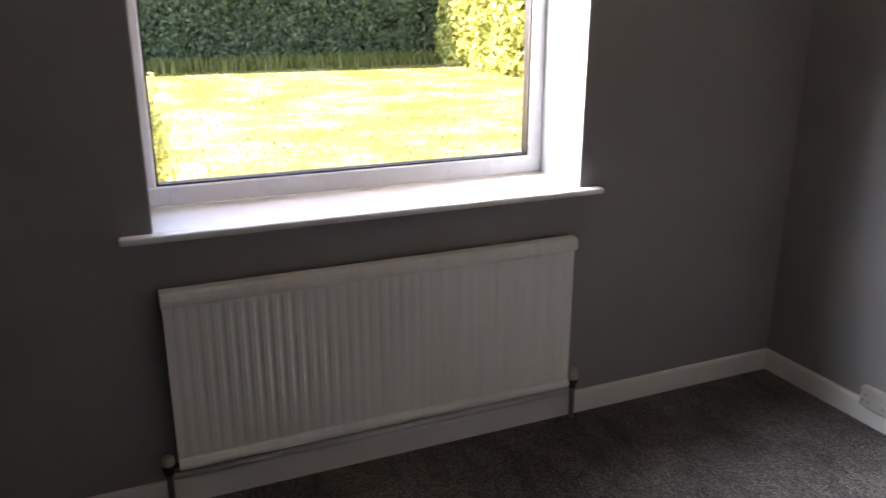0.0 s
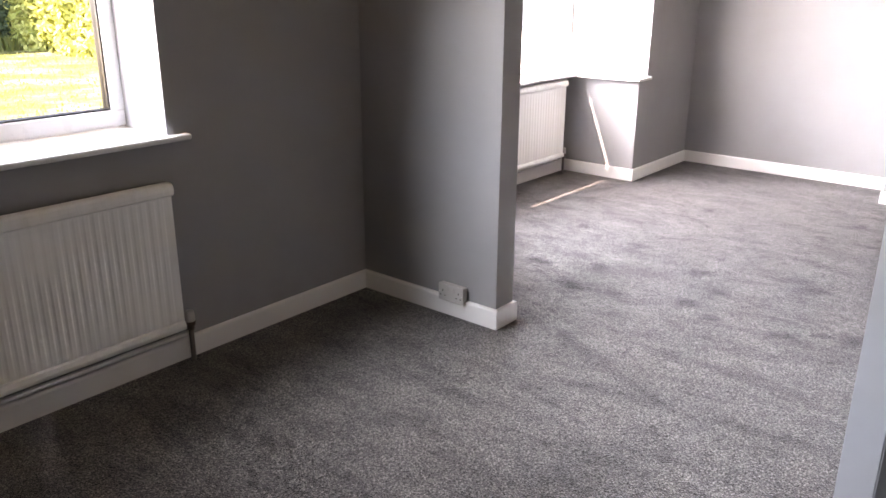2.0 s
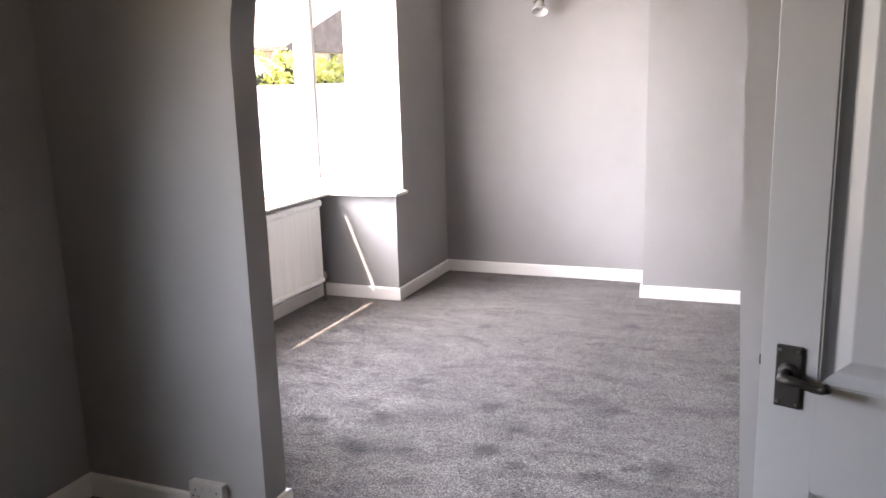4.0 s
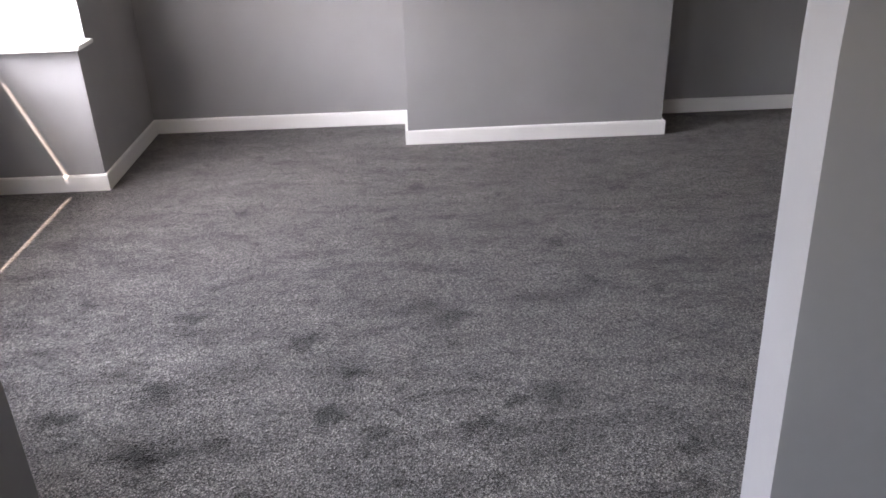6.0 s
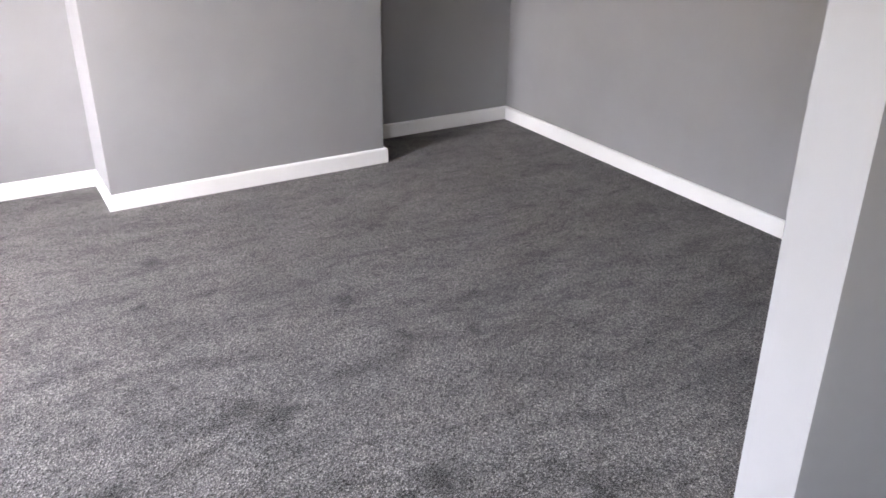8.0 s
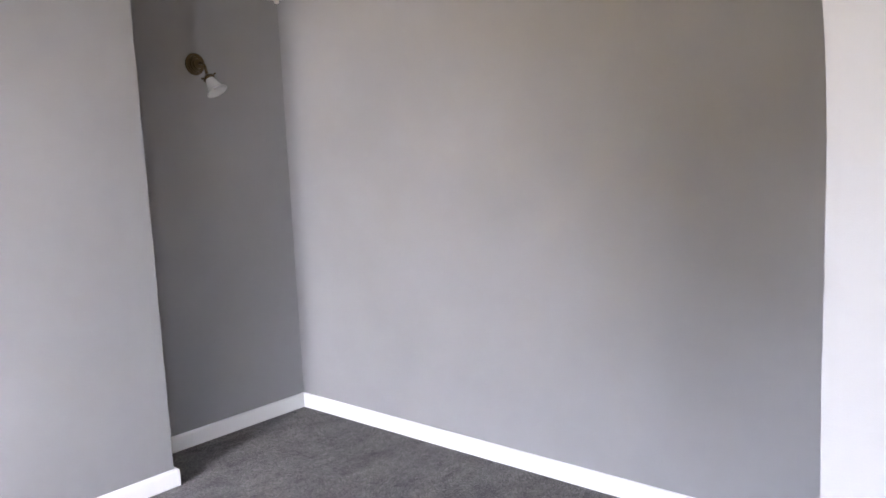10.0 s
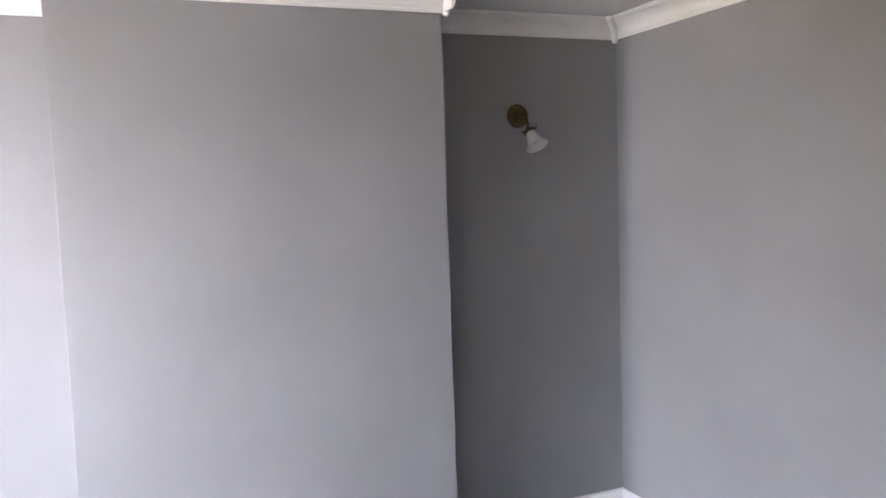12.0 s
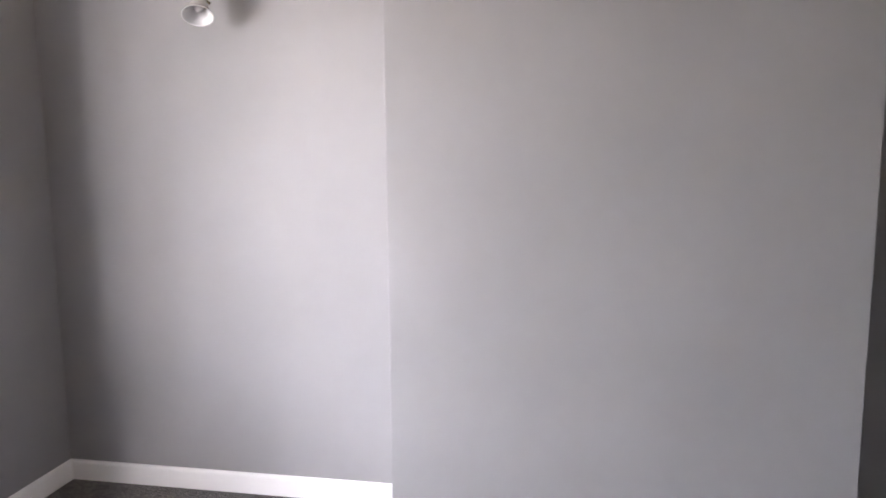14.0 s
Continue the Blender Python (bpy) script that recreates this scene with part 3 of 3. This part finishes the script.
    part("feed_pipe", tube(bmesh.new(), [(-half - 0.03, deep - 0.022, 0.106), (half + 0.03, deep - 0.022, 0.106)], 0.009, 10), RADIATOR, body, "white painted pipe along the skirting", True)
    return body


radiator(-0.200, 1.122, 2.37, 0.137, 0.695, NORTH, "white enamelled fluted radiator under the garden window", 0.36)
radiator(3.30, 4.655, 2.905, 0.130, 0.690, BAY_Y, "white enamelled fluted radiator under the bay window", 0.16)


# ---- socket on the partition ----
sock = tagged(empty("wall_socket", pose(PART_A, 1.891, 0.107)), "off-white double wall socket on a raised box", "socket")
part("back_box", box(bmesh.new(), -0.022, -0.066, -0.036, 0.0, 0.066, 0.036, 0.003), PLASTIC, sock)
plate = part("face_plate", box(bmesh.new(), -0.030, -0.067, -0.0375, -0.022, 0.067, 0.0375, 0.003), PLASTIC, sock)
for s in (-1, 1):
    part("switch", box(bmesh.new(), -0.0335, s * 0.016 - 0.005, 0.010, -0.030, s * 0.016 + 0.005, 0.026, 0.001), PLASTIC, plate)
    for dy, dz, wy, wz in ((0, 0.018, 0.002, 0.004), (-0.011, -0.004, 0.0035, 0.002), (0.011, -0.004, 0.0035, 0.002)):
        part("pin_slot", box(bmesh.new(), -0.0304, s * 0.042 + dy - wy, dz - wz - 0.010, -0.0298, s * 0.042 + dy + wy, dz + wz - 0.010), GASKET, plate)
    part("screw", tube(bmesh.new(), [(-0.0308, s * 0.060, 0), (-0.029, s * 0.060, 0)], 0.0025, 10), STEEL, plate)


# ---- door: panelled, standing open ----
EDGE, LEAF_H, LEAF_T = Vector((1.4165, 0.2115)), 1.985, 0.036
HINGE = EDGE + 0.745 * Vector((math.cos(radians(253)), math.sin(radians(253))))
swing = math.degrees(math.atan2(EDGE.y - HINGE.y, EDGE.x - HINGE.x))
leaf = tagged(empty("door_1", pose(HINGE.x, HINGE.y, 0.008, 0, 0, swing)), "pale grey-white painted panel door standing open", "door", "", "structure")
W, H, D = (EDGE - HINGE).length, LEAF_H, LEAF_T / 2
ST, MUNT = 0.084, 0.090
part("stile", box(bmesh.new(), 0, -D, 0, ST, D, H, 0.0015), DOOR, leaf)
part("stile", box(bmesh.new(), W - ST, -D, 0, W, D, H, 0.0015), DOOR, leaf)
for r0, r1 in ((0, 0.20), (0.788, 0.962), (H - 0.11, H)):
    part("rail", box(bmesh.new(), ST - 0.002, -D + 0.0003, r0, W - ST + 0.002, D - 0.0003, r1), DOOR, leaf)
mx = W / 2


def fielded(bm, x0, z0, x1, z1, steps, closed):
    """Rings set in from the edge of an opening, (inset, depth from the door's middle), on both faces."""
    for side in (-1, 1):
        rings = [[bm.verts.new((x, side * d, z)) for x, z in ((x0 + u, z0 + u), (x1 - u, z0 + u), (x1 - u, z1 - u), (x0 + u, z1 - u))] for u, d in steps]
        for p, q in zip(rings, rings[1:]):
            for i in range(4):
                bm.faces.new((p[i], p[(i + 1) % 4], q[(i + 1) % 4], q[i]))
        if closed:
            bm.faces.new(rings[-1])
    return bm


for p0, p1 in ((0.20, 0.788), (0.962, H - 0.11)):
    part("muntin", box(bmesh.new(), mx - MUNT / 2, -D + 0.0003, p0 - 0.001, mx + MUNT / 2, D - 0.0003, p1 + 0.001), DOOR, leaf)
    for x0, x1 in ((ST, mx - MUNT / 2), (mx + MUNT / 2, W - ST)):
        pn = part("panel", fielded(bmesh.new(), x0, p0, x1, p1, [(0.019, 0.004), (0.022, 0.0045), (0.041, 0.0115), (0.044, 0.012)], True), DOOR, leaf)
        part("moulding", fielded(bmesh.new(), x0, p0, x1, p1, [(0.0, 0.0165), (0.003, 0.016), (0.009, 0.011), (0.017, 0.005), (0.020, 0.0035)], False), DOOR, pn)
for side in (-1, 1):
    hx, hz = W - 0.043, 0.968
    pl = part("handle_plate", box(bmesh.new(), hx - 0.019, side * (D + 0.003) - 0.003, hz - 0.0495, hx + 0.019, side * (D + 0.003) + 0.003, hz + 0.0495, 0.002), IRON, leaf, "black iron lever handle plate")
    part("rose", lathe(bmesh.new(), [(0.015, 0), (0.015, 0.006), (0.011, 0.011), (0, 0.011)], Matrix(((1, 0, 0, hx), (0, 0, side, side * (D + 0.005)), (0, 1, 0, hz + 0.008), (0, 0, 0, 1))), 20), IRON, pl, "", True)
    pts = [(hx, side * (D + 0.010), hz + 0.008), (hx, side * (D + 0.036), hz + 0.008), (hx - 0.006, side * (D + 0.045), hz + 0.008), (hx - 0.016, side * (D + 0.046), hz + 0.009), (hx - 0.030, side * (D + 0.042), hz + 0.006), (hx - 0.044, side * (D + 0.039), hz + 0.001), (hx - 0.056, side * (D + 0.038), hz + 0.001), (hx - 0.064, side * (D + 0.040), hz + 0.006)]
    part("lever", tube(bmesh.new(), pts, [0.009, 0.0085, 0.009, 0.008, 0.0065, 0.006, 0.0065, 0.0075], 12), IRON, pl, "", True)
    for dx in (-0.0135, 0.0135):
        for dz in (-0.042, 0.042):
            part("screw", tube(bmesh.new(), [(hx + dx, side * (D + 0.005), hz + dz), (hx + dx, side * (D + 0.0072), hz + dz)], 0.0026, 8), STEEL, pl)
part("latch", box(bmesh.new(), W - 0.002, -0.007, 0.973, W + 0.006, 0.007, 0.991, 0.002), IRON, leaf, "dark metal latch bolt")
structure("door_frame", boxes((DOOR_X0 - 0.06, SOUTH_D, 0, DOOR_X0, SOUTH_D + 0.016, 2.09), (DOOR_X1, SOUTH_D, 0, DOOR_X1 + 0.06, SOUTH_D + 0.016, 2.09), (DOOR_X0, SOUTH_D, 2.03, DOOR_X1, SOUTH_D + 0.016, 2.09)),
          GLOSS, "white painted frame round the hall doorway", "door frame")


# ---- wall lamps beside the chimney breast ----
def wall_lamp(y):
    lamp = tagged(empty("wall_lamp", Matrix(((0, 0, -1, BACK), (0, -1, 0, y), (-1, 0, 0, 2.020), (0, 0, 0, 1)))), "aged brass wall lamp with white bell glass shade, unlit", "lamp", "pair of wall lamps")
    part("wall_plate", lathe(bmesh.new(), [(0, 0), (0.055, 0), (0.057, 0.004), (0.055, 0.009), (0.047, 0.011), (0.046, 0.018), (0.039, 0.018), (0.037, 0.027), (0.028, 0.027), (0.025, 0.036), (0.013, 0.040), (0, 0.041)], Matrix(), 64), BRASS, lamp, "stepped round brass wall plate")
    # local z points into the room, local x points down the wall
    arm = [(0, 0, 0.03), (0, 0, 0.06), (0.004, 0, 0.080), (0.016, 0, 0.094), (0.042, 0.001, 0.100), (0.072, 0.003, 0.108)]
    part("arm", tube(bmesh.new(), arm, [0.008, 0.007, 0.007, 0.007, 0.0075, 0.009], 12), BRASS, lamp, "", True)
    tilt = Matrix.Translation((0.070, 0.003, 0.108)) @ Euler((radians(-9), radians(58), 0)).to_matrix().to_4x4()
    holder = part("shade_holder", lathe(bmesh.new(), [(0, -0.012), (0.012, -0.010), (0.017, 0.0), (0.029, 0.006), (0.031, 0.016), (0.029, 0.02), (0, 0.02)], tilt, 24), BRASS, lamp, "", True)
    for k in range(3):
        a = 2 * math.pi * k / 3 + 0.5
        part("thumbscrew", tube(bmesh.new(), [tilt @ Vector((0.029 * math.cos(a), 0.029 * math.sin(a), 0.011)), tilt @ Vector((0.045 * math.cos(a), 0.045 * math.sin(a), 0.011))], [0.003, 0.0055], 8), BRASS, holder, "", True)
    outer = [(0.024, 0.010), (0.026, 0.022), (0.031, 0.040), (0.037, 0.062), (0.045, 0.084), (0.055, 0.101), (0.062, 0.108), (0.064, 0.112)]
    outer = [(r * 0.88, 0.010 + (z - 0.010) * 0.86) for r, z in outer]
    inner = [(r - 0.004, z) for r, z in reversed(outer)]
    part("shade", lathe(bmesh.new(), outer + inner, tilt, 40), OPAL, lamp, "white frosted glass bell shade", True)
    part("bulb", lathe(bmesh.new(), [(0.0, 0.078), (0.010, 0.076), (0.016, 0.068), (0.018, 0.058), (0.014, 0.045), (0.011, 0.03), (0, 0.03)], tilt, 20), OPAL, lamp, "clear unlit lamp bulb", True)
    return lamp


wall_lamp(-1.093)
wall_lamp(1.668)

# ---- the garden ----
GROUND = -0.30
bm = bmesh.new()
for x, y in ((-400, -400), (400, -400), (400, 400), (-400, 400)):
    bm.verts.new((x, y, GROUND))
bm.faces.new(bm.verts)
structure("ground", bm, TURF, "sunlit lawn, bright yellow-green and patchy", "lawn")


# pale strip by the house, out of view, added to bounce sun indoors
structure("pavement", box(bmesh.new(), -3.0, OUTER, GROUND - 0.05, 9.4, 5.3, GROUND + 0.02), CONCRETE, "unseen pale concrete strip added to bounce sunlight indoors", "path")
structure("road", box(bmesh.new(), 11.8, 2.0, GROUND - 0.05, 60, 22.4, GROUND + 0.015), CONCRETE, "pale sunlit driveway and road", "road")


def foliage(name, places, normals, size, mat, parent, lean=0.6):
    """Small bent leaves, one pair of triangles each, at the given places with outward normals."""
    rng = np.random.default_rng(len(places))
    k = len(places)

    def unit(v):
        return v / np.maximum(np.linalg.norm(v, axis=1, keepdims=True), 1e-6)

    nrm = unit(unit(normals) + lean * rng.normal(0, 1, (k, 3)))
    u = unit(np.cross(nrm, rng.normal(0, 1, (k, 3))))
    v = np.cross(nrm, u)
    s = size * rng.uniform(0.6, 1.5, (k, 1))
    verts = np.stack([places - u * s * 0.9, places + v * s * 0.45, places + u * s * 0.9 - nrm * s * 0.25, places - v * s * 0.45], 1).reshape(-1, 3)
    at = np.arange(k) * 4
    faces = np.concatenate([np.stack([at, at + 1, at + 3], 1), np.stack([at + 1, at + 2, at + 3], 1)])
    me = bpy.data.meshes.new(name)
    me.from_pydata(verts.tolist(), [], faces.tolist())
    me.materials.append(mat)
    ob = new(name, me)
    ob.parent = parent
    return ob


def hedge(label, x0, y0, x1, y1, wide, tall, count, size, leaf_mat, sides=(-1, 1)):
    """A hedge from one point to another: woody core, and leaves over its bulging faces and top."""
    rng = np.random.default_rng(int(abs(x0 * 13 + y0 * 7)) + 5)
    a, c = Vector((x0, y0, GROUND)), Vector((x1, y1, GROUND))
    run, length = (c - a).normalized(), (c - a).length
    across = Vector((-run.y, run.x, 0))
    thing = tagged(empty("hedge", pose(x0, y0, GROUND)), label, "hedge")
    bm = bmesh.new()
    steps = max(6, int(length / 0.8))
    rows = []
    for i in range(steps + 1):
        p = a + run * (length * i / steps)
        h = tall * (0.90 + 0.10 * noise.noise((i * 0.9, x0, y0)))
        wv = wide * 0.36 * (1 + 0.3 * noise.noise((i * 0.7, y0, 3)))
        rows.append([bm.verts.new(p + across * s * wv + Vector((0, 0, z))) for s, z in ((-1.0, 0), (-1.05, h * 0.5), (-0.6, h * 0.93), (0.6, h * 0.93), (1.05, h * 0.5), (1.0, 0))])
    for p, q in zip(rows, rows[1:]):
        for i in range(5):
            bm.faces.new((p[i], p[i + 1], q[i + 1], q[i]))
    bm.faces.new(rows[0])
    bm.faces.new(rows[-1])
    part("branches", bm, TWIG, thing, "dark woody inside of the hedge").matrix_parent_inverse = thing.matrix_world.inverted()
    lumps = max(30, count // 60)
    ld, lz = rng.uniform(0, length, lumps), rng.uniform(0, 1.0, lumps) * tall
    ls = rng.choice(np.array(sides), lumps)
    lo = wide * 0.5 * (0.80 + 0.22 * rng.uniform(0, 1, lumps)) * (1 - 0.4 * np.clip(lz / tall - 0.85, 0, 1) / 0.15)
    pick = rng.integers(lumps, size=count)
    size_l = rng.uniform(0.18, 0.5, lumps)[pick]
    ball = rng.normal(0, 1, (count, 3))
    ball /= np.linalg.norm(ball, axis=1, keepdims=True)
    reach = size_l * rng.uniform(0.5, 1.0, count)
    d, z = ld[pick] + ball[:, 0] * reach, np.maximum(0.02, lz[pick] + ball[:, 2] * reach)
    far = ls[pick] * (lo[pick] + ball[:, 1] * reach * 0.6)
    places = np.array(a)[None] + np.outer(d, np.array(run)) + np.outer(far, np.array(across)) + np.outer(z, (0, 0, 1))
    normals = np.outer(ls[pick] * (0.5 + ball[:, 1]), np.array(across)) + np.outer(ball[:, 0], np.array(run)) + np.outer(ball[:, 2] + 0.3, (0, 0, 1))
    lv = foliage("leaves", places, normals, size, leaf_mat, thing)
    lv.matrix_parent_inverse = thing.matrix_world.inverted()
    tagged(lv, kind="stuff")
    return thing


hedge("tall dark green conifer hedge in its own shade", -9.0, 22.6, 8.6, 21.7, 2.2, 4.8, 170000, 0.065, CONIFER, sides=(-1,))
hedge("sunlit yellow-green privet hedge along the lawn", 9.6, 11.5, 9.8, 22.5, 2.6, 4.2, 60000, 0.095, PRIVET, sides=(1,))
hedge("bright green boundary hedge above an added white wall", 22.0, 17.6, 48.0, 24.1, 2.0, 3.0, 20000, 0.14, PRIVET, sides=(-1, 1))


def shrub(x, y, r, tall, count, label):
    rng = np.random.default_rng(int(x * 31 + y * 17) % 1000)
    thing = tagged(empty("shrub", pose(x, y, GROUND)), label, "shrub")
    bm = bmesh.new()
    for k in range(7):
        a = k * 0.9
        tube(bm, [(0.05 * math.cos(a), 0.05 * math.sin(a), 0), (r * 0.4 * math.cos(a), r * 0.4 * math.sin(a), tall * 0.5), (r * 0.7 * math.cos(a + 0.3), r * 0.7 * math.sin(a + 0.3), tall * 0.85)], [0.010, 0.007, 0.003], 6)
    part("stems", bm, TWIG, thing)
    v = rng.normal(0, 1, (count, 3))
    v /= np.linalg.norm(v, axis=1, keepdims=True)
    k = rng.uniform(0.45, 1.0, (count, 1)) * (0.85 + 0.2 * np.sin(v[:, :1] * 5 + v[:, 1:2] * 4))
    tagged(foliage("leaves", v * k * np.array((r, r, tall * 0.48)) + np.array((0, 0, tall * 0.55)), v, 0.035, PRIVET, thing), kind="stuff")
    return thing


shrub(-0.20, 5.7, 0.42, 1.40, 5200, "small yellow-green shrub by the house")

# grass blades over the stretch of lawn seen from the rooms
rng = np.random.default_rng(3)
verts, faces = [], []
for _ in range(26000):
    y = 3.6 + 16.8 * rng.uniform() ** 1.6
    x = rng.uniform(-4.5, 8.2)
    h, a, w = rng.uniform(0.02, 0.06), rng.uniform(0, 6.28), rng.uniform(0.006, 0.016)
    dx, dy = math.cos(a), math.sin(a)
    k = len(verts)
    verts += [(x - dy * w, y + dx * w, GROUND), (x + dy * w, y - dx * w, GROUND), (x + dx * h * 0.7, y + dy * h * 0.7, GROUND + h)]
    faces.append((k, k + 1, k + 2))
for _ in range(7000):
    x, y = rng.uniform(-9, 8.3), 20.6 - abs(rng.normal(0, 0.35))
    h, a, w = rng.uniform(0.12, 0.42), rng.uniform(0, 6.28), rng.uniform(0.012, 0.03)
    dx, dy = math.cos(a), math.sin(a)
    k = len(verts)
    verts += [(x - dy * w, y + dx * w, GROUND), (x + dy * w, y - dx * w, GROUND), (x + dx * h * 0.3, y + dy * h * 0.3, GROUND + h)]
    faces.append((k, k + 1, k + 2))
me = bpy.data.meshes.new("grass")
me.from_pydata(verts, [], faces)
me.materials.append(GRASS)
tagged(new("grass", me), "tufts of sunlit lawn grass", "grass", "", "stuff")

# invented white wall, standing for the blown-out glare below the far hedge
bm = bmesh.new()
prism(bm, [(22.0, 16.0), (48.0, 22.5), (48.0, 22.72), (22.0, 16.22)], Matrix.Translation((0, 0, GROUND)), 1.75)
structure("garden_wall", bm, GLARE_WHITE, "added white wall standing for bright glare below the hedge", "wall")

# house across the road
house = tagged(empty("house", pose(36, 24, GROUND)), "distant brick house with dark tiled roof behind hedges", "house")
part("wall", boxes((-3.0, -3, 0, 9, 5, 3.35)), BRICK, house)
bm = bmesh.new()
prism(bm, [(-3.6, 3.3), (9.6, 3.3), (9.6, 3.5), (3, 5.9), (-3.6, 3.5)], Matrix(((1, 0, 0, 0), (0, 0, 1, -3.5), (0, 1, 0, 0), (0, 0, 0, 1))), 9)
part("roof", bm, TILE, house)
for x in (-2.2, 0.2, 2.6, 5.0):
    w = part("window", boxes((x, -3.06, 1.2, x + 1.5, -2.98, 2.5)), UPVC, house)
    part("pane", boxes((x + 0.08, -3.075, 1.28, x + 1.42, -3.062, 2.42)), GASKET, w)
